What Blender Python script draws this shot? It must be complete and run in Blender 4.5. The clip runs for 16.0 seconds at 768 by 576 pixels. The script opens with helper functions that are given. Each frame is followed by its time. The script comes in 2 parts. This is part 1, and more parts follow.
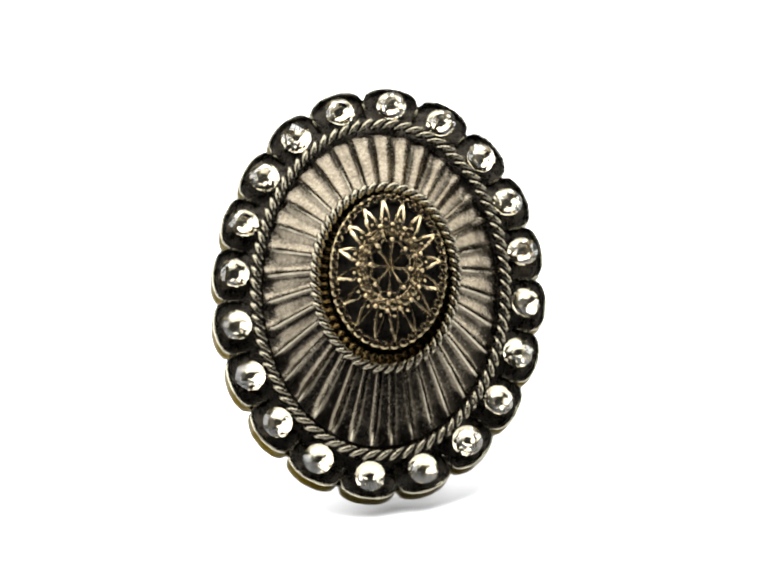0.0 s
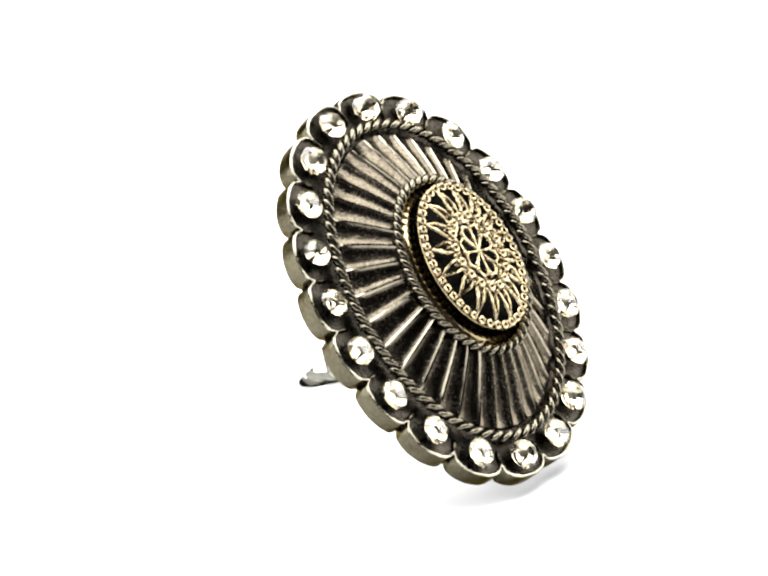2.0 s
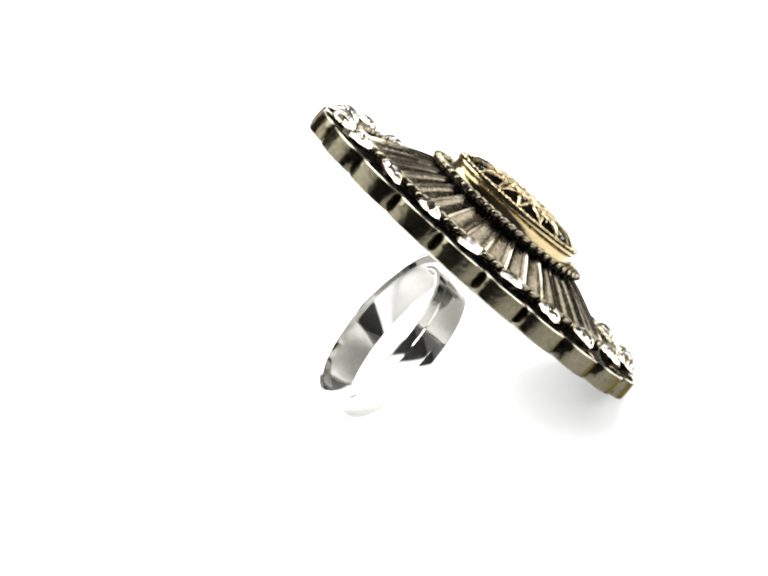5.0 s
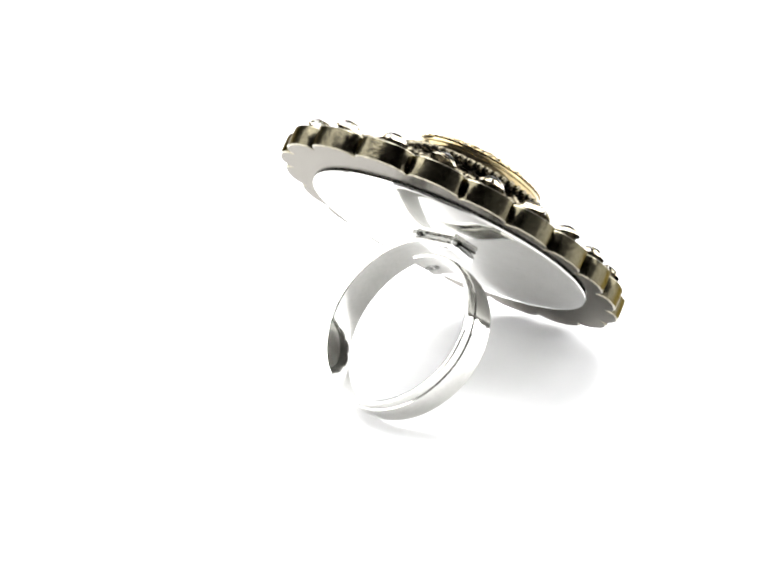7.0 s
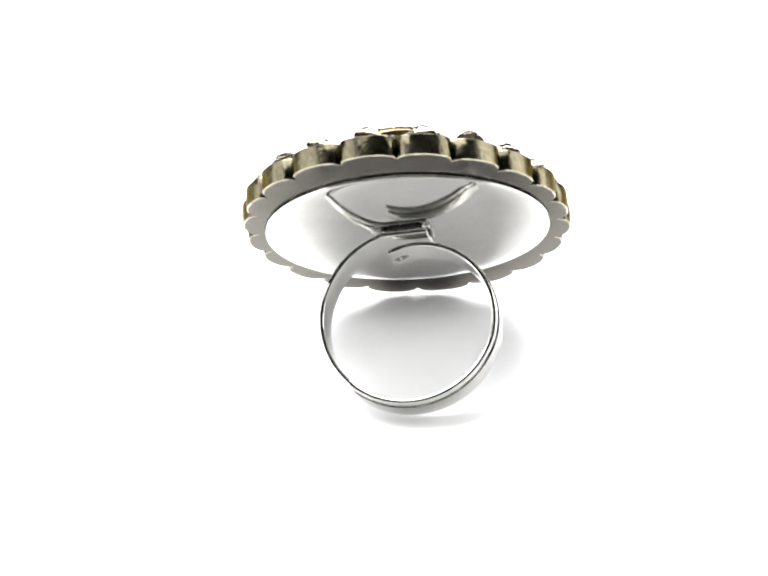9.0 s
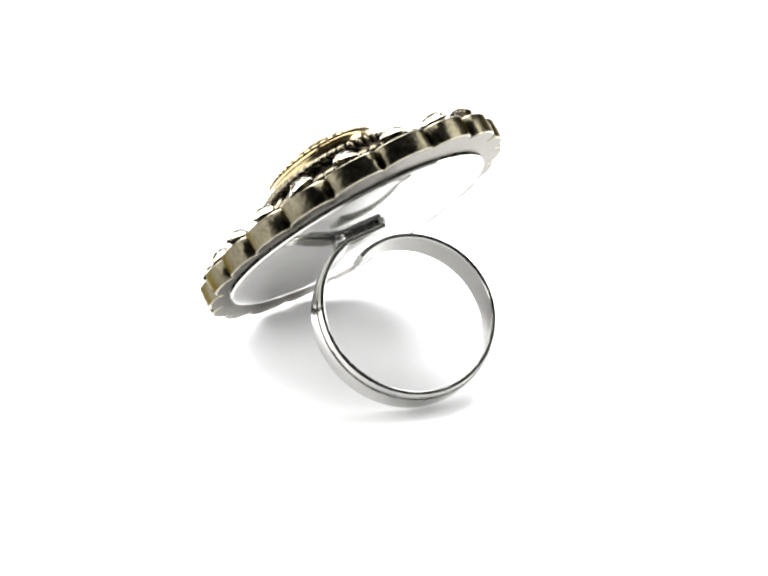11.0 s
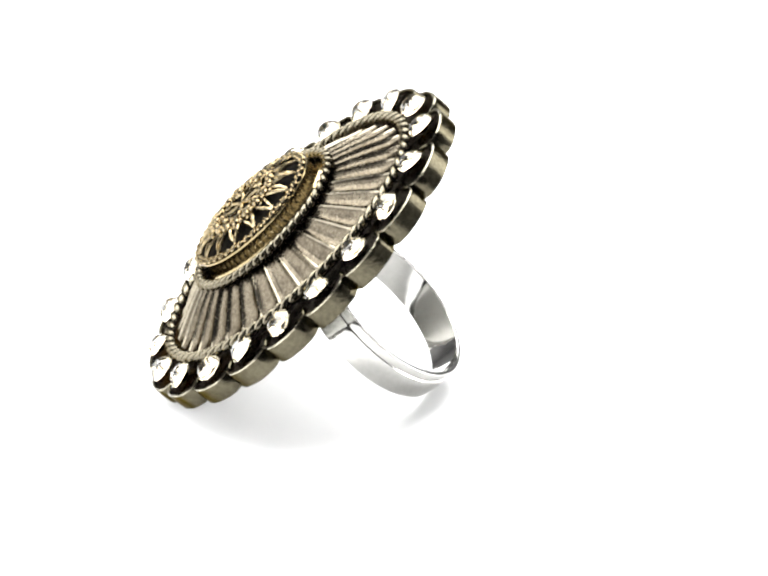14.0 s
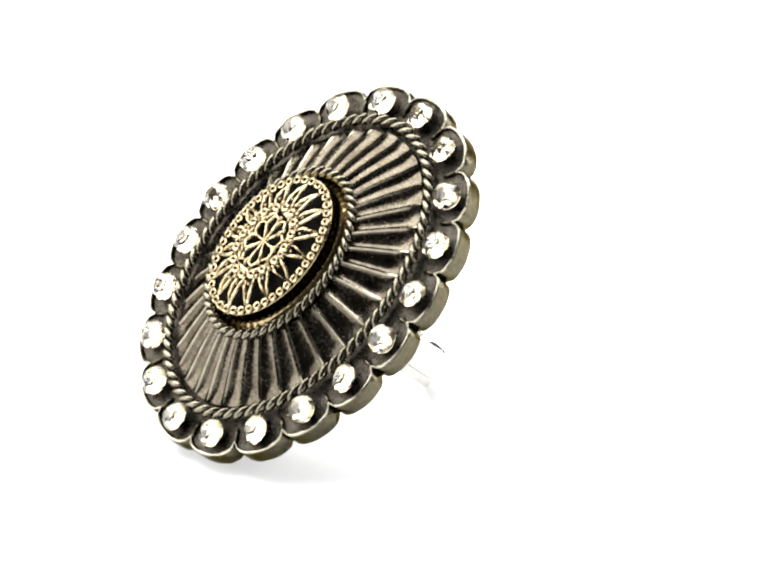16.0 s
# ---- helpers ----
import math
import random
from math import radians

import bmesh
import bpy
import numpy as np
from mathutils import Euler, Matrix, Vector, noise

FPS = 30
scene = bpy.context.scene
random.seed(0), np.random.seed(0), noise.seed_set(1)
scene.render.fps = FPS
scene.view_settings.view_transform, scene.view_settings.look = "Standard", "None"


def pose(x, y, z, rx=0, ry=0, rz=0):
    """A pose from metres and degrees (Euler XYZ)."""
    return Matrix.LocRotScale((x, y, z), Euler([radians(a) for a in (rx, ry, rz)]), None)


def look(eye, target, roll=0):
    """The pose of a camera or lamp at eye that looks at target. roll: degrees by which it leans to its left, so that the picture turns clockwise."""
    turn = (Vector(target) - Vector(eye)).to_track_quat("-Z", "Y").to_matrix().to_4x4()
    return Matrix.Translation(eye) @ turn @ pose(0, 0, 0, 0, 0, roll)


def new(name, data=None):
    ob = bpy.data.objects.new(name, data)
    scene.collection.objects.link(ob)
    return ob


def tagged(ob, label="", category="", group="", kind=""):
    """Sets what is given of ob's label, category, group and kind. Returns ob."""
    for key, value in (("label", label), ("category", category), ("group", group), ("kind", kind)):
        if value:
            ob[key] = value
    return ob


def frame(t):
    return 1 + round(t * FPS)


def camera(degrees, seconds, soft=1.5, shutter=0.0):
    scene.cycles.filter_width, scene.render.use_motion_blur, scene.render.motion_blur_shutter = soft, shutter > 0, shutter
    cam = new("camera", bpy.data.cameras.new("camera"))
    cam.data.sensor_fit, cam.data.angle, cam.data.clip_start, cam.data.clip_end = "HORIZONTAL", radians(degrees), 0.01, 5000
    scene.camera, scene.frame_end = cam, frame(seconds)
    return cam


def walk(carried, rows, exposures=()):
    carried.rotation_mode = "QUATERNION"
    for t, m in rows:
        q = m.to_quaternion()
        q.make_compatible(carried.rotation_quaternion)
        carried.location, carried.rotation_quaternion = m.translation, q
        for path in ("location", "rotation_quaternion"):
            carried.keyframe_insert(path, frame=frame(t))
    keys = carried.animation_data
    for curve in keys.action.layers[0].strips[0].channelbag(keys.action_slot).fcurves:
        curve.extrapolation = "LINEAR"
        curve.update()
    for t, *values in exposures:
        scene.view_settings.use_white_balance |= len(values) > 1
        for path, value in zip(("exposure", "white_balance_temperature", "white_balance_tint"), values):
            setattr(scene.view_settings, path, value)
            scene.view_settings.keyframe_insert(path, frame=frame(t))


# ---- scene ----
MM = 0.001

# ---- camera ----
EL, DIST, AIM = 0.4640, 0.3650, (-0.0002, 0.0, 0.01185)
cam = camera(11.80, 16.0, soft=2.3)
EYE = (AIM[0], -DIST * math.cos(EL), AIM[2] + DIST * math.sin(EL))
walk(cam, [(0.0, look(EYE, AIM, -1.03)), (16.0, look(EYE, AIM, -1.03))])

# ---- world and light: a softbox above and added side fills in a grey cloth tent, open to a dim room above and at the front ----
world = bpy.data.worlds.new("world")
scene.world = world
world.use_nodes = True
world.node_tree.nodes["Background"].inputs[0].default_value = (0.9, 0.95, 1.0, 1)
world.node_tree.nodes["Background"].inputs[1].default_value = 0.03


def softbox(name, eye, target, sx, sy, watts):
    light = bpy.data.lights.new(name, "AREA")
    light.shape, light.size, light.size_y, light.energy = "RECTANGLE", sx, sy, watts
    ob = new(name, light)
    ob.matrix_world = look(eye, target)
    return ob


softbox("softbox_top", (-0.09, 0.24, 0.54), (-0.03, 0.10, 0), 0.84, 0.66, 19.0)
# added side lamps: fill the shadow under the plate and whiten the band
softbox("side_fill", (-0.50, -0.05, 0.21), (0, 0.0, 0.0), 0.58, 0.46, 4.7)
softbox("side_fill", (0.52, 0.14, 0.20), (0, 0.02, 0.0), 0.30, 0.50, 4.2)


# ---- materials ----
def material(name, color, rough, metallic=0.0, color2=None, scale=900.0, bump=0.0, detail=4.0, rough2=None, **more):
    m = bpy.data.materials.new(name)
    m.use_nodes = True
    nt = m.node_tree
    b = nt.nodes["Principled BSDF"]
    b.inputs["Base Color"].default_value = (*color, 1)
    b.inputs["Roughness"].default_value = rough
    b.inputs["Metallic"].default_value = metallic
    for key, value in more.items():
        b.inputs[key.replace("_", " ")].default_value = value
    if color2:
        co = nt.nodes.new("ShaderNodeTexCoord")
        big, fine = nt.nodes.new("ShaderNodeTexNoise"), nt.nodes.new("ShaderNodeTexNoise")
        for n, s in ((big, scale), (fine, scale * 7)):
            n.inputs["Scale"].default_value = s
            n.inputs["Detail"].default_value = detail
            nt.links.new(co.outputs["Object"], n.inputs["Vector"])
        mix = nt.nodes.new("ShaderNodeMath")
        mix.operation = "MULTIPLY_ADD"
        mix.inputs[1].default_value = 0.5
        nt.links.new(fine.outputs["Fac"], mix.inputs[0])
        half = nt.nodes.new("ShaderNodeMath")
        half.operation = "MULTIPLY"
        half.inputs[1].default_value = 0.5
        nt.links.new(big.outputs["Fac"], half.inputs[0])
        nt.links.new(half.outputs[0], mix.inputs[2])
        ramp = nt.nodes.new("ShaderNodeValToRGB")
        ramp.color_ramp.elements[0].position, ramp.color_ramp.elements[1].position = 0.36, 0.64
        ramp.color_ramp.elements[0].color, ramp.color_ramp.elements[1].color = (*color, 1), (*color2, 1)
        nt.links.new(mix.outputs[0], ramp.inputs[0])
        nt.links.new(ramp.outputs[0], b.inputs["Base Color"])
        if rough2 is not None:
            rr = nt.nodes.new("ShaderNodeMapRange")
            rr.inputs["From Min"].default_value, rr.inputs["From Max"].default_value = 0.36, 0.64
            rr.inputs["To Min"].default_value, rr.inputs["To Max"].default_value = rough, rough2
            nt.links.new(mix.outputs[0], rr.inputs["Value"])
            nt.links.new(rr.outputs[0], b.inputs["Roughness"])
        if bump:
            bn = nt.nodes.new("ShaderNodeBump")
            bn.inputs["Strength"].default_value, bn.inputs["Distance"].default_value = bump, 0.00005
            nt.links.new(fine.outputs["Fac"], bn.inputs["Height"])
            nt.links.new(bn.outputs[0], b.inputs["Normal"])
    return m


WHITE = material("white_acrylic", (0.86, 0.86, 0.865), 0.5, 0.0, (0.88, 0.88, 0.882), 40.0)
TENT = material("pale_grey_cloth", (0.34, 0.34, 0.34), 0.9, 0.0, (0.40, 0.40, 0.402), 60.0, 0.3)
ROOM = material("dark_grey_paint", (0.045, 0.045, 0.046), 0.8, 0.0, (0.058, 0.057, 0.058), 6.0)
BRASS = material("antique_brass", (0.050, 0.0445, 0.030), 0.16, 1.0, (0.093, 0.084, 0.057), 300.0, 0.7, rough2=0.27, Specular_Tint=(0.40, 0.37, 0.31, 1))
PEWTER = material("antiqued_pewter", (0.042, 0.035, 0.0255), 0.19, 1.0, (0.107, 0.093, 0.069), 420.0, 0.4, rough2=0.31, Specular_Tint=(0.20, 0.18, 0.155, 1))
WORN = material("rubbed_pewter", (0.15, 0.134, 0.100), 0.16, 1.0, (0.30, 0.270, 0.207), 600.0, 0.3, rough2=0.28, Specular_Tint=(0.4, 0.37, 0.33, 1))
ROPE = material("worn_rope_metal", (0.075, 0.066, 0.046), 0.18, 1.0, (0.26, 0.235, 0.175), 900.0, 0.2, rough2=0.34, Specular_Tint=(0.45, 0.42, 0.36, 1))
# near-black without sheen, for the gaps and recesses between the metal parts
NEAR_BLACK = material("near_black_metal", (0.004, 0.004, 0.0034), 0.32, 0.0, (0.014, 0.0125, 0.010), 900.0, 1.0, rough2=0.7, Specular_IOR_Level=0.0)
TARNISH = material("tarnished_brass", (0.007, 0.0063, 0.0053), 0.20, 1.0, (0.066, 0.058, 0.046), 1100.0, 1.0, rough2=0.38, Specular_Tint=(0.4, 0.37, 0.31, 1))
GOLD = material("old_gold", (0.026, 0.020, 0.0115), 0.12, 1.0, (0.56, 0.455, 0.275), 1700.0, 0.6, rough2=0.22, Specular_Tint=(0.7, 0.62, 0.48, 1))
POLISHED = material("polished_gold", (0.27, 0.213, 0.112), 0.08, 1.0, (0.37, 0.295, 0.165), 500.0, 0.08, rough2=0.16)
SILVER = material("polished_silver", (0.47, 0.465, 0.44), 0.05, 1.0, (0.535, 0.53, 0.505), 300.0, 0.02, rough2=0.09)
GREYBACK = material("brushed_grey_metal", (0.135, 0.131, 0.122), 0.15, 1.0, (0.175, 0.17, 0.16), 500.0, 0.08, rough2=0.24, Specular_Tint=(0.5, 0.49, 0.47, 1))
LIP = material("worn_brass_edge", (0.20, 0.185, 0.14), 0.22, 1.0, (0.36, 0.335, 0.26), 700.0, 0.2, rough2=0.32)
STAMP_AND_SHADE = material("stamp_and_shade_silver", (0.13, 0.13, 0.123), 0.3, 1.0, (0.24, 0.24, 0.228), 900.0, 0.2)
SOLDER = material("dull_solder", (0.26, 0.26, 0.245), 0.22, 1.0, (0.42, 0.42, 0.40), 600.0, 0.3, rough2=0.34)
CRYSTAL = material("clear_crystal", (0.98, 0.97, 0.94), 0.0, 0.0, Transmission_Weight=1.0, IOR=1.58)
FOIL = material("silver_foil", (0.56, 0.505, 0.385), 0.08, 1.0, (0.66, 0.60, 0.465), 500.0)


# ---- helpers ----
def part(name, bm, mat, parent, label="", m=None, smooth=True):
    me = bpy.data.meshes.new(name)
    bmesh.ops.recalc_face_normals(bm, faces=bm.faces)
    bm.to_mesh(me)
    bm.free()
    return piece(name, me, mat, parent, label, m, smooth)


def piece(name, me, mat, parent, label="", m=None, smooth=True):
    if not me.materials:
        me.materials.append(mat)
        for p in me.polygons:
            p.use_smooth = smooth
        if smooth:
            me.set_sharp_from_angle(angle=radians(40))
    ob = new(name, me)
    ob.parent = parent
    if m is not None:
        ob.matrix_basis = m
    if label:
        tagged(ob, label)
    return ob


def loft(rings, close=True, cap_first=False, cap_last=False):
    """A bmesh through closed rings of equally many points."""
    bm = bmesh.new()
    vs = [[bm.verts.new(p) for p in ring] for ring in rings]
    n = len(vs[0])
    for a, b in zip(vs, vs[1:]):
        for i in range(n if close else n - 1):
            k = (i + 1) % n
            bm.faces.new((a[i], a[k], b[k], b[i]))
    if cap_first:
        bm.faces.new(vs[0][::-1])
    if cap_last:
        bm.faces.new(vs[-1])
    return bm


def ellipse_arc(a, b, count, start=0.0):
    """Param angles of count points at equal steps of arc on an ellipse, clockwise from the top: (a sin, b cos)."""
    u = np.linspace(0, 2 * math.pi, 4001)
    s = np.concatenate([[0], np.cumsum(np.hypot(np.diff(a * np.sin(u)), np.diff(b * np.cos(u))))])
    return np.interp((np.arange(count) + start) / count * s[-1], s, u)


def on_ellipse(a, b, u, off=0.0, z=0.0):
    """The point of the ellipse at param angle u, moved outwards by off. Millimetres in, metres out."""
    nx, ny = math.sin(u) / a, math.cos(u) / b
    q = math.hypot(nx, ny)
    return Vector((a * math.sin(u) + off * nx / q, b * math.cos(u) + off * ny / q, z)) * MM


def frame_at(a, b, u, z, turn=0.0, lift=0.0):
    """A pose on the ellipse: x along the way round, y outwards, z up; then turned about its z and about its x."""
    p = on_ellipse(a, b, u, 0, z)
    t = Vector((a * math.cos(u), -b * math.sin(u), 0)).normalized()
    n = Vector((0, 0, 1)).cross(t)
    m = Matrix((t, n, Vector((0, 0, 1)))).transposed().to_4x4()
    return Matrix.Translation(p) @ m @ pose(0, 0, 0, lift, 0, 0) @ pose(0, 0, 0, 0, 0, turn)


def blob(sx, sy, sz, seg=8, rings=5):
    bm = bmesh.new()
    bmesh.ops.create_uvsphere(bm, u_segments=seg, v_segments=rings, radius=1.0)
    bmesh.ops.scale(bm, vec=(sx * MM, sy * MM, sz * MM), verts=bm.verts)
    me = bpy.data.meshes.new("blob")
    bm.to_mesh(me)
    bm.free()
    return me


# ---- the white stand and the room ----
def studio():
    us = np.linspace(0, 2 * math.pi, 97)[:-1]
    rings = [[(r * math.cos(u), r * math.sin(u), z) for u in us] for r, z in ((0.26, -0.018), (0.26, -0.002), (0.2594, -0.0006), (0.258, 0.0), (0.06, 0.0))]
    disc = part("table", loft(rings, cap_first=True, cap_last=True), WHITE, None)
    tagged(disc, "plain white round tabletop under the ring", "table", kind="structure")
    # the tent of pale grey cloth round the table, and the dim room before it
    for name, sx, sy, sz, x, y, z, mat, label in (
            ("wall_left", 0.02, 1.9, 1.1, -0.9, 0, 0.5, TENT, "pale grey cloth side of the light tent"), ("wall_right", 0.02, 1.9, 1.1, 0.9, 0, 0.5, TENT, "pale grey cloth side of the light tent"),
            ("wall_back", 1.78, 0.02, 1.1, 0, 0.94, 0.5, TENT, "pale grey cloth back of the light tent"), ("wall_front", 1.78, 0.02, 1.1, 0, -0.94, 0.5, ROOM, "dark grey wall of the dim room"),
            ("ceiling", 1.82, 1.9, 0.02, 0, 0, 1.06, ROOM, "dark grey ceiling of the dim room"), ("floor", 1.78, 1.86, 0.02, 0, 0, -0.0285, TENT, "pale grey cloth floor of the light tent")):
        bm = bmesh.new()
        bmesh.ops.create_cube(bm, size=1)
        bmesh.ops.scale(bm, vec=(sx, sy, sz), verts=bm.verts)
        bmesh.ops.translate(bm, vec=(x, y, z), verts=bm.verts)
        tagged(part(name, bm, mat, None, smooth=False), label, name.split("_")[0], kind="structure")


studio()

# ---- the ring ----
TABLE = 0.01685
ring = tagged(new("cocktail_ring"), "oval antiqued brass ring with clear crystals on a white tabletop", "ring")
PLATE = Matrix.Translation((-0.0026, -0.0095, TABLE)) @ pose(0, 0, 0, 90 - 44.80) @ pose(0, 0, 0, 0, 0, -12.97)
SA, SB = 14.05, 18.75                       # the ellipse of the crystals
STONES = ellipse_arc(SA, SB, 20)
RIM_TOP, RIM_BACK = -0.7, -2.9


CAST = random.Random(21)
LOBES = [CAST.uniform(-0.07, 0.07) for _ in range(20)]
DENTS = [CAST.uniform(-0.025, 0.025) for _ in range(280)]


def scallop(off_lobe, off_notch, z, per=14):
    pts = []
    ext = list(STONES) + [STONES[0] + 2 * math.pi]
    for k in range(20):
        for i in range(per):
            v = i / per * 2 - 1                # from notch to notch round crystal k
            if v < 0:
                prev = ext[k - 1] if k else STONES[19] - 2 * math.pi
                u = ext[k] + v * (ext[k] - prev) / 2
            else:
                u = ext[k] + v * (ext[k + 1] - ext[k]) / 2
            off = off_notch + (off_lobe - off_notch) * math.sqrt(max(0.0, 1 - abs(v) ** 2.2)) + LOBES[k] * (1 - v * v) + DENTS[k * per + i]
            pts.append(on_ellipse(SA, SB, u, off, z))
    return pts


def base_plate():
    lo, no = 2.1, 0.8
    # param angles in step with the scallops, so that the quads stay straight
    us = []
    ext = list(STONES) + [2 * math.pi]
    for k in range(20):
        prev = ext[k - 1] if k else STONES[19] - 2 * math.pi
        for i in range(14):
            v = i / 14 * 2 - 1
            us.append(ext[k] + v * (ext[k] - prev) / 2 if v < 0 else ext[k] + v * (ext[k + 1] - ext[k]) / 2)
    def oval(off, z):
        return [on_ellipse(SA, SB, u, off, z) for u in us]
    rings = [scallop(lo - 0.16, no - 0.16, RIM_BACK + 0.02), scallop(lo, no, RIM_BACK + 0.12),
             scallop(lo + 0.04, no + 0.04, (RIM_TOP + RIM_BACK) / 2), scallop(lo, no, RIM_TOP - 0.1), scallop(lo - 0.1, no - 0.1, RIM_TOP),
             scallop(lo - 0.24, no - 0.24, RIM_TOP), scallop(lo - 0.36, no - 0.36, RIM_TOP - 0.1)]
    body = part("scalloped_rim", loft(rings), BRASS, ring, "scalloped antique brass rim with a worn bright edge", PLATE)
    body.data.materials.append(LIP)
    for i, p in enumerate(body.data.polygons):
        if i // 280 in (0, 3, 4):
            p.material_index = 1
    part("back_rim", loft([oval(-3.4, RIM_BACK), oval(-0.2, RIM_BACK), scallop(lo - 0.15, no - 0.15, RIM_BACK)]), GREYBACK, ring, "satin grey metal back of the rim", PLATE)
    floor = loft([scallop(lo - 0.36, no - 0.36, RIM_TOP - 0.06), scallop(lo - 0.45, no - 0.45, RIM_TOP - 0.36), oval(-0.6, RIM_TOP - 0.42),
                  oval(-1.6, RIM_TOP - 0.3), oval(-3.4, RIM_TOP - 0.2)])
    part("tray", floor, TARNISH, ring, "blackened metal tray between the crystals", PLATE)
    # the bright disc set into the back
    disc = []
    for off, z in ((-1.4, -2.7), (-1.4, -2.96), (-0.3, -2.98), (-0.24, -3.10), (-0.3, -3.22), (-0.5, -3.29), (-2.0, -3.38), (-4.0, -3.45), (-7.0, -3.50)):
        disc.append([on_ellipse(14.4, 15.6, u, off, z) for u in us])
    part("back_disc", loft(disc, cap_last=True), SILVER, ring, "polished silver oval disc on the back", PLATE)


def dome():
    """The fluted dish between the two ropes: hollow flutes that meet in sharp ridges."""
    n, per = 36, 14
    rnd = random.Random(7)
    high = [rnd.uniform(0.8, 1.15) for _ in range(n)]          # hand-finished: no two ridges alike
    lean = [rnd.uniform(-0.025, 0.025) for _ in range(n)]
    rings = []
    for s in np.linspace(0, 1, 14):
        a, b = 11.25 + (6.3 - 11.25) * s, 15.75 + (8.6 - 15.75) * s
        z = -0.12 + 3.0 * (1 - (1 - s) ** 1.2)
        depth = 0.62 * (1 - 0.3 * s) * min(1.0, 0.35 + 3.5 * s)
        row = []
        for i in range(n * per):
            k, v = i // per, (i % per) / per
            side = abs(2 * v - 1)
            ridge = (high[k] if v < 0.5 else high[(k + 1) % n]) * side ** 3.0
            u = 2 * math.pi * (i / per + (lean[k] * (1 - v) + lean[(k + 1) % n] * v)) / n
            row.append(on_ellipse(a, b, u, 0, z + depth * (ridge - 1)))
        rings.append(row)
    # a skirt down into the tray
    rings.insert(0, [on_ellipse(11.35, 15.85, 2 * math.pi * i / (n * per), 0, -1.1) for i in range(n * per)])
    dish = part("fluted_dish", loft(rings), PEWTER, ring, "fluted antiqued pewter dish with worn ridges", PLATE)
    dish.data.materials.append(NEAR_BLACK)
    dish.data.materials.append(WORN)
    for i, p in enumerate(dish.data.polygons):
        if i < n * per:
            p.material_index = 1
        elif i % per in (0, per - 1):
            p.material_index = 2


def rope(name, a, b, z, count, length, thick, lean):
    """A twisted rope round an ellipse: a core and one lozenge for each twist."""
    core = [[on_ellipse(a, b, u, thick * 0.55 * math.cos(w), z + thick * 0.55 * math.sin(w)) for u in np.linspace(0, 2 * math.pi, 121)[:-1]]
            for w in np.linspace(0, 2 * math.pi, 9)]
    body = part(name, loft(core), NEAR_BLACK, ring, "twisted metal rope border", PLATE)
    me = blob(length, thick * 0.52, thick * 0.72, 12, 6)
    for u in ellipse_arc(a, b, count):
        piece("rope_twist", me, ROPE, body, m=frame_at(a, b, u, z + 0.05, lean))


def crystal_mesh():
    """A round rhinestone: glass table and crown facets over a foiled, cut-off back."""
    bm = bmesh.new()
    n = 8
    def row(r, z, h, count):
        return [bm.verts.new((r * MM * math.cos(2 * math.pi * (i + h) / count), r * MM * math.sin(2 * math.pi * (i + h) / count), z * MM)) for i in range(count)]
    top, mid, rim, low, tip = row(0.62, 0.88, 0.0, n), row(1.06, 0.62, 0.5, n), row(1.43, 0.10, 0.0, 2 * n), row(1.43, 0.0, 0.0, 2 * n), row(0.38, -0.60, 0.0, 2 * n)
    glass = [bm.faces.new(top)]
    for i in range(n):
        k = (i + 1) % n
        glass += [bm.faces.new(f) for f in ((top[i], top[k], mid[i]), (mid[i], top[k], mid[k]), (mid[i], rim[2 * i + 1], rim[2 * i]), (mid[i], rim[(2 * i + 2) % 16], rim[2 * i + 1]),
                                            (mid[i], mid[k], rim[(2 * i + 2) % 16]))]
    for i in range(16):
        k = (i + 1) % 16
        glass.append(bm.faces.new((rim[i], rim[k], low[k], low[i])))
        bm.faces.new((low[i], low[k], tip[k], tip[i])).material_index = 1
    bm.faces.new(tip).material_index = 1
    bmesh.ops.recalc_face_normals(bm, faces=bm.faces)
    me = bpy.data.meshes.new("crystal")
    me.materials.append(CRYSTAL)
    me.materials.append(FOIL)
    bm.to_mesh(me)
    bm.free()
    return me


def cusps():
    """The small raised cusps between the crystals, where two lobes meet."""
    me = blob(0.22, 0.95, 0.42, 8, 6)
    for k in range(20):
        nxt = STONES[k + 1] if k < 19 else 2 * math.pi
        m = frame_at(SA - 0.05, SB - 0.05, (STONES[k] + nxt) / 2, RIM_TOP - 0.38)
        piece("cusp", me, BRASS, ring, "small brass cusp between two crystals", PLATE @ m)


def crystals():
    me = crystal_mesh()
    rnd = random.Random(4)
    for u in STONES:
        m = PLATE @ Matrix.Translation(on_ellipse(SA, SB, u, 0, -0.12)) @ pose(0, 0, 0, rnd.uniform(-11, 11), rnd.uniform(-11, 11), rnd.uniform(0, 45))
        piece("crystal", me, CRYSTAL, ring, "round faceted clear crystal with a foiled back", m, False)


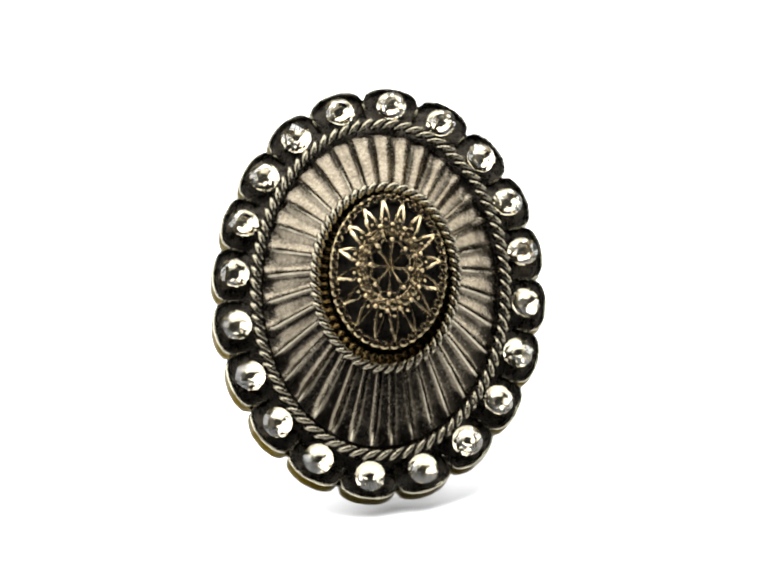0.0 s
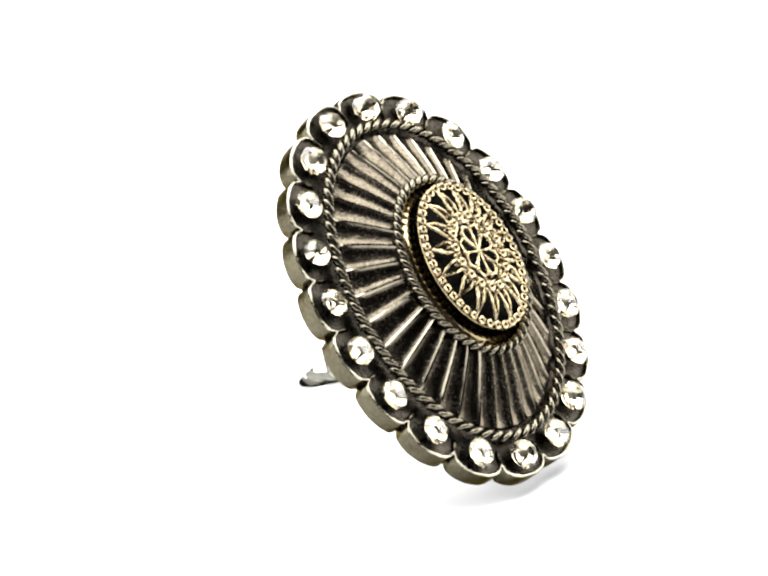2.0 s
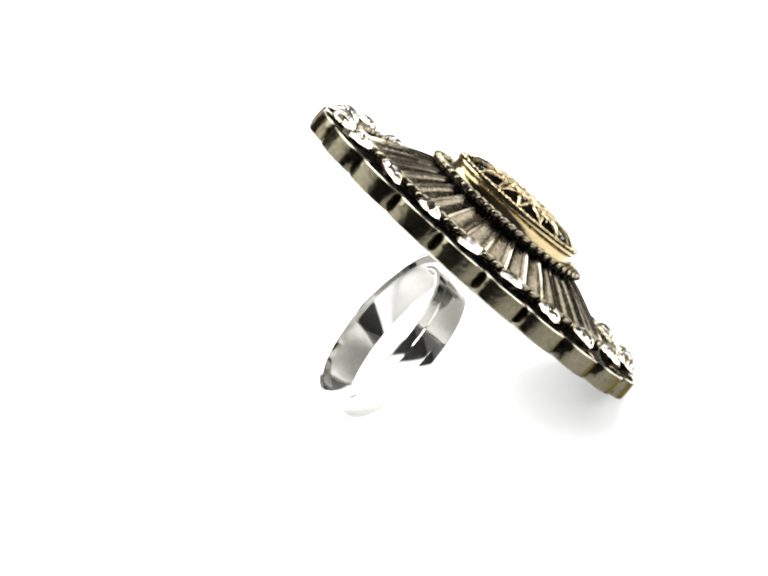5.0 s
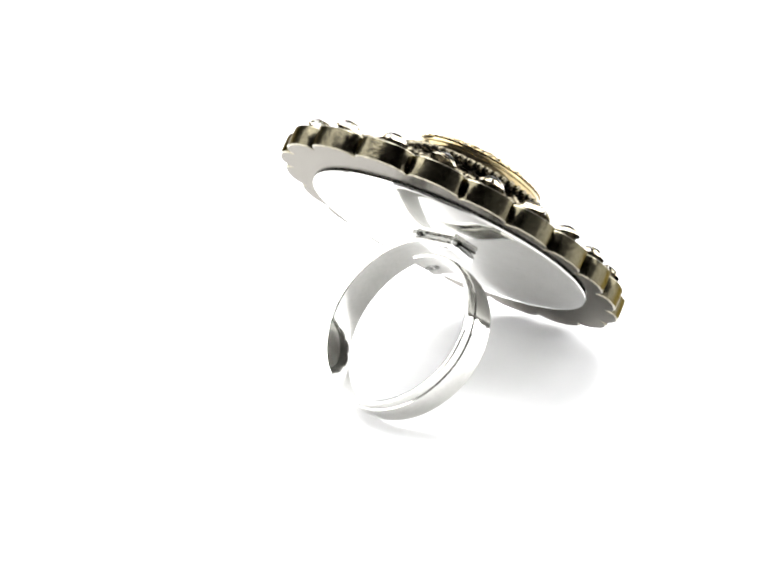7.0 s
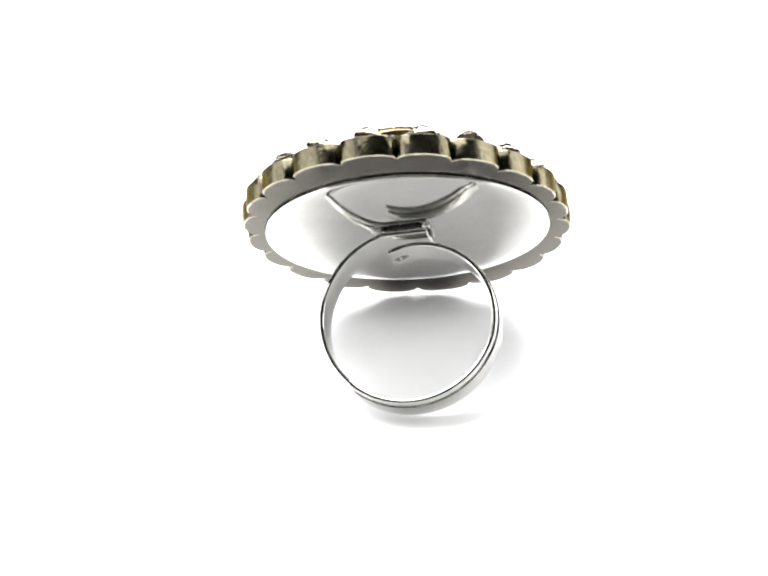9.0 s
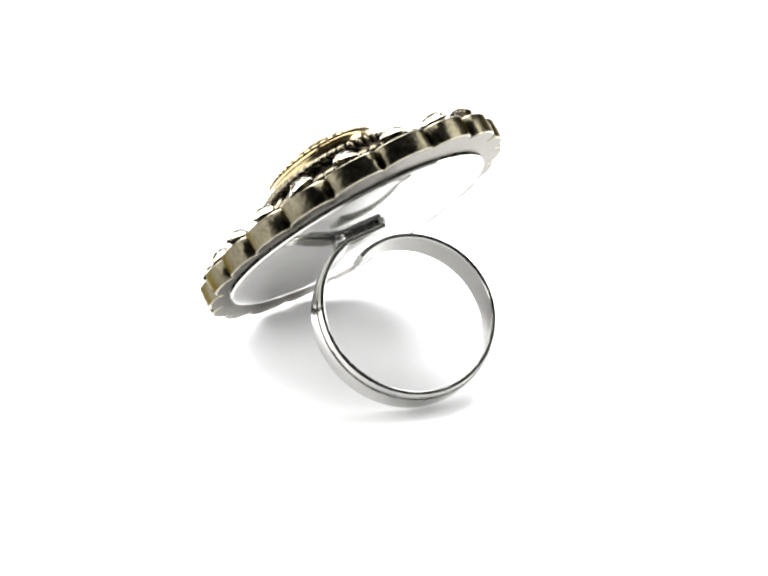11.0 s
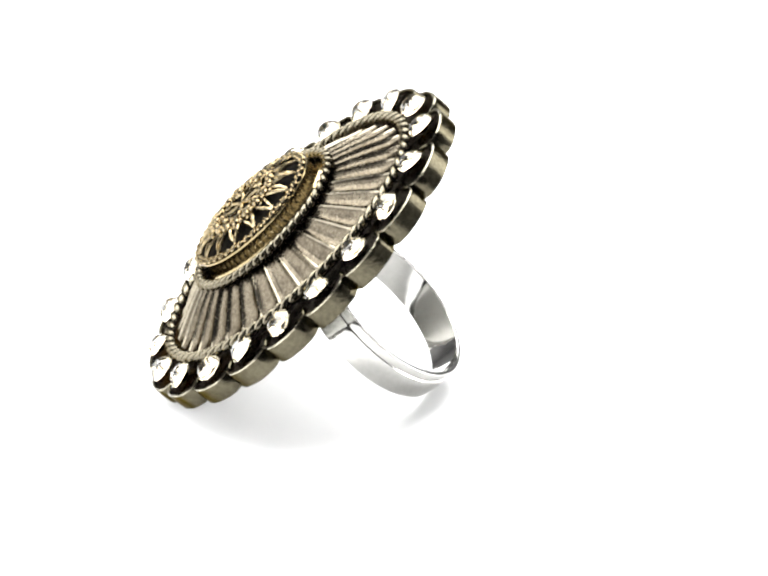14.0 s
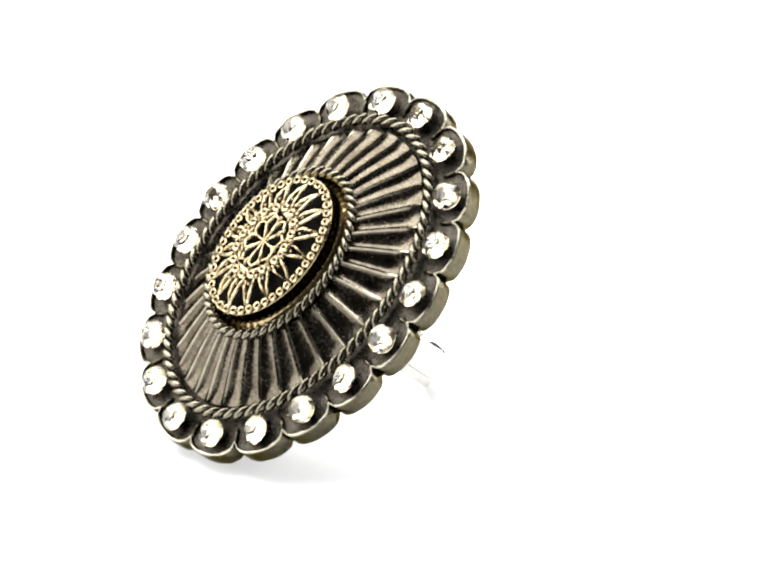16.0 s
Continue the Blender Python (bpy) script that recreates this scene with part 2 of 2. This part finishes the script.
def medallion():
    A, B, Z = 5.15, 7.35, 4.85
    us = np.linspace(0, 2 * math.pi, 97)[:-1]
    def oval(k, z, off=0.0):
        return [on_ellipse(A * k, B * k, u, off, z) for u in us]
    def dome_z(r):
        return Z - 0.04 + 0.95 * (1 - r ** 4)
    # a polished upright wall with a thin flange on it
    collar = part("gold_collar", loft([oval(1, 2.55, 1.12), oval(1, 2.72, 0.86), oval(1, 2.92, 0.58), oval(1, 3.1, 0.42), oval(1, 3.3, 0.36), oval(1, 3.8, 0.32), oval(1, 4.28, 0.30), oval(1, 4.33, 0.33), oval(1, 4.37, 0.37), oval(1, 4.45, 0.40), oval(1, 4.58, 0.40), oval(1, 4.66, 0.37),
                                       oval(1, 4.68, 0.32), oval(1, 4.62, 0.26)]), POLISHED, ring, "polished gold wall round the centre piece", PLATE)
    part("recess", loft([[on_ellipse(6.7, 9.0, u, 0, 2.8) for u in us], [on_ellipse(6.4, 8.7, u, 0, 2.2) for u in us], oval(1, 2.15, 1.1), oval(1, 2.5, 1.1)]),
         NEAR_BLACK, ring, "near-black recess round the centre piece", PLATE)
    part("border_bed", loft([oval(1, 4.68, 0.28), oval(1, 4.62, -0.1), oval(1, 4.56, -0.5), oval(1, 4.3, -0.6)]), NEAR_BLACK, ring, "near-black bed of the border", PLATE)
    part("well", loft([oval(k, dome_z(k) - 0.62) for k in (0.97, 0.93, 0.87, 0.8, 0.7, 0.5, 0.3, 0.1)], cap_last=True), NEAR_BLACK, ring, "near-black bed under the openwork", PLATE)
    def wire(pts, r, sides=6):
        """A closed round wire through pts, in millimetres."""
        n = len(pts)
        rows = []
        for i in range(n):
            d = (pts[(i + 1) % n] - pts[i - 1]).normalized()
            a = d.cross(Vector((0, 0, 1))).normalized()
            b = a.cross(d)
            rows.append([(pts[i] + (a * math.cos(w) + b * math.sin(w)) * r) * MM for w in np.linspace(0, 2 * math.pi, sides + 1)[:-1]])
        return loft(rows + rows[:1])
    def ring_mesh(r, t):
        bm = wire([Vector((r * math.cos(w), r * math.sin(w), 0)) for w in np.linspace(0, 2 * math.pi, 11)[:-1]], t)
        bmesh.ops.remove_doubles(bm, verts=bm.verts, dist=1e-6)
        bmesh.ops.recalc_face_normals(bm, faces=bm.faces)
        me = bpy.data.meshes.new("eyelet")
        bm.to_mesh(me)
        bm.free()
        return me
    border = ring_mesh(0.31, 0.15)
    for u in ellipse_arc(A, B, 44):
        piece("border_eyelet", border, GOLD, collar, m=frame_at(A + 0.02, B + 0.02, u, Z + 0.04))
    lattice = part("openwork", loft([[on_ellipse(A * k, B * k, u, 0, dome_z(k) + dz) for u in us] for k, dz in
                                     ((0.42, -0.15), (0.425, 0.04), (0.47, 0.10), (0.56, 0.06), (0.575, -0.15), (0.42, -0.15))]), GOLD, ring, "pierced gold flower openwork", PLATE)
    rnd = random.Random(11)
    def spot(k, u, dz=0.0):
        u += rnd.uniform(-0.012, 0.012)
        return Vector((A * k * math.sin(u), B * k * math.cos(u), dome_z(k) + dz + rnd.uniform(-0.05, 0.07)))
    def bar(name, path, radii):
        """A round tapering bar along a path."""
        rows = []
        for i, p in enumerate(path):
            d = (path[min(i + 1, len(path) - 1)] - path[max(i - 1, 0)]).normalized()
            a = d.cross(Vector((0, 0, 1))).normalized()
            b = a.cross(d)
            rows.append([(p + (a * math.cos(w) + b * math.sin(w)) * radii[i]) * MM for w in np.linspace(0, 2 * math.pi, 7)[:-1]])
        part(name, loft(rows, cap_first=True, cap_last=True), GOLD, lattice)
    small, tiny, eyelet = blob(0.27, 0.27, 0.30), blob(0.20, 0.20, 0.24), ring_mesh(0.30, 0.19)
    for i in range(8):
        u, step = 2 * math.pi * i / 8, 2 * math.pi / 8
        bar("spoke", [spot(0.0, u), spot(0.10, u, 0.04), spot(0.20, u, 0.06), spot(0.29, u, 0.06)], (0.15, 0.15, 0.17, 0.21))
        bar("arch", [spot(0.26, u, 0.04), spot(0.34, u + step * 0.16, 0.04), spot(0.39, u + step * 0.5, 0.04), spot(0.34, u + step * 0.84, 0.04), spot(0.26, u + step, 0.04)],
            (0.15, 0.19, 0.20, 0.19, 0.15))
        piece("grain", small, GOLD, lattice, m=Matrix.Translation(spot(0.37, u, 0.14) * MM))
        piece("grain", tiny, GOLD, lattice, m=Matrix.Translation(spot(0.44, u + step / 2, 0.2) * MM))
    for i in range(16):
        u, step = 2 * math.pi * (i + 0.5) / 16, 2 * math.pi / 16
        piece("eyelet", eyelet, GOLD, lattice, m=Matrix.Translation(spot(0.52, u, 0.16) * MM))
        piece("grain", tiny, GOLD, lattice, m=Matrix.Translation(spot(0.50, u + step / 2, 0.18) * MM))
        piece("grain", small, GOLD, lattice, m=Matrix.Translation(spot(0.585, u + step / 2, 0.10) * MM))
        piece("grain", tiny, GOLD, lattice, m=Matrix.Translation(spot(0.66, u, 0.06) * MM))
        for side in (-1, 1):
            bar("petal_side", [spot(0.57, u + side * 0.122, 0.0), spot(0.70, u + side * 0.104, 0.12), spot(0.82, u + side * 0.052, 0.12), spot(0.94, u + side * 0.006, -0.04)],
                (0.15, 0.185, 0.18, 0.14))


# the finger band: an open strip whose ends overlap under the plate
BAND_R, BAND_W, BAND_DROP = 8.95, 3.84, 12.80
BAND = PLATE @ Matrix.Translation((0.08 * MM, 0.24 * MM, -BAND_DROP * MM)) @ pose(0, 0, 0, 0, 0, 0.2) @ pose(0, 0, 0, 1.7, 0, 0)
BAND_FIRST, BAND_LAST = -14.5, 374.0
BAND_TOP = BAND_R * math.cos(radians(13)) + 0.06      # the strip lies flat against the back disc


def band_point(deg, dr, y):
    """A point of the strip: degrees from the plate, millimetres off its middle and across it."""
    a = radians(deg)
    r = BAND_R + 0.10 * math.cos(2 * a) - 2.0 * max(0.0, (deg - 250) / 124) ** 1.3 + dr
    z = r * math.cos(a)
    if deg < 60:
        z = min(z, BAND_TOP + dr)
    return Vector((r * math.sin(a), y, z)) * MM


def band():
    """Local axis along y; the join lies under the plate."""
    n = 288
    w = BAND_W / 2
    half = ((0.28, 0.0), (0.28, 0.42), (0.27, 0.45), (0.13, 0.49), (0.13, 0.52), (0.13, 0.925), (0.125, 0.94), (0.09, 0.975), (0.03, 0.99), (-0.26, 0.99), (-0.32, 0.975), (-0.355, 0.94), (-0.36, 0.925), (-0.36, 0.0))
    section = [(dr, dy) for dr, dy in half] + [(dr, -dy) for dr, dy in half[-2:0:-1]]
    rings = [[band_point(BAND_FIRST + (BAND_LAST - BAND_FIRST) * i / n, dr, dy * w) for dr, dy in section] for i in range(n + 1)]
    strip = part("finger_band", loft(rings, cap_first=True, cap_last=True), SILVER, ring, "polished silver adjustable band", BAND)
    # solder under the strip, with a bead at each side where it ran out; the third, dark one is shade
    pad = bmesh.new()
    bmesh.ops.create_cube(pad, size=1)
    bmesh.ops.scale(pad, vec=(4.6 * MM, 3.0 * MM, 0.46 * MM), verts=pad.verts)
    bmesh.ops.bevel(pad, geom=list(pad.edges), offset=0.2 * MM, segments=3, affect="EDGES")
    bmesh.ops.translate(pad, vec=(0.5 * MM, 0, (BAND_TOP + 0.42) * MM), verts=pad.verts)
    part("solder_pad", pad, SOLDER, ring, "dull grey solder between band and disc", BAND)
    # the third piece is no solder: it darkens the shaded gap at the band's end
    for x, y, sx, sy, turn, mat, label in ((2.75, 1.75, 0.62, 0.36, 8, SOLDER, "rounded bead of grey solder"), (-2.15, 1.55, 0.55, 0.42, -40, SOLDER, "rounded bead of grey solder"),
                                           (-2.40, -0.35, 0.26, 1.55, 4, STAMP_AND_SHADE, "dark strip in place of shade at the end of the band")):
        piece("solder_shade_bead", blob(sx, sy, 0.24, 16, 8), mat, ring, label, BAND @ pose(x * MM, y * MM, (BAND_TOP + 0.32) * MM, 0, 0, turn))
    # the maker's stamp inside the band: a sunk oval with two plain marks
    def on_inside(du, dv, lift):
        deg = 367.0 + du / 0.125
        return band_point(deg, -0.355 - lift, -0.35 + dv)
    stamp = []
    for k, lift in ((1.0, 0.0), (0.96, 0.05), (0.84, 0.055), (0.78, 0.0)):
        stamp.append([on_inside(0.92 * k * math.cos(v), 0.48 * k * math.sin(v), lift) for v in np.linspace(0, 2 * math.pi, 25)[:-1]])
    part("stamp_outline", loft(stamp), STAMP_AND_SHADE, strip, "small oval stamp inside the band")
    for c in (-0.36, 0.36):
        block = [[on_inside(c + 0.22 * k * a, 0.24 * k * b, lift) for a, b in ((-1, -1), (1, -1), (1, 1), (-1, 1))] for k, lift in ((1.0, 0.0), (0.9, 0.05))]
        part("stamp_mark", loft(block, cap_last=True), STAMP_AND_SHADE, strip, smooth=False)


base_plate()
dome()
rope("outer_rope", 12.0, 16.7, 0.0, 76, 1.05, 0.70, 33)
rope("inner_rope", 6.75, 9.1, 3.08, 52, 0.88, 0.60, 36)
crystals()
cusps()
medallion()
band()


def motions():
    rows = []
    for i in range(33):
        t = i * 0.5
        rows.append((t, pose(0, 0, 0, 0, 0, math.degrees(0.2187 + 0.3295 * t))))
    walk(ring, rows)


motions()
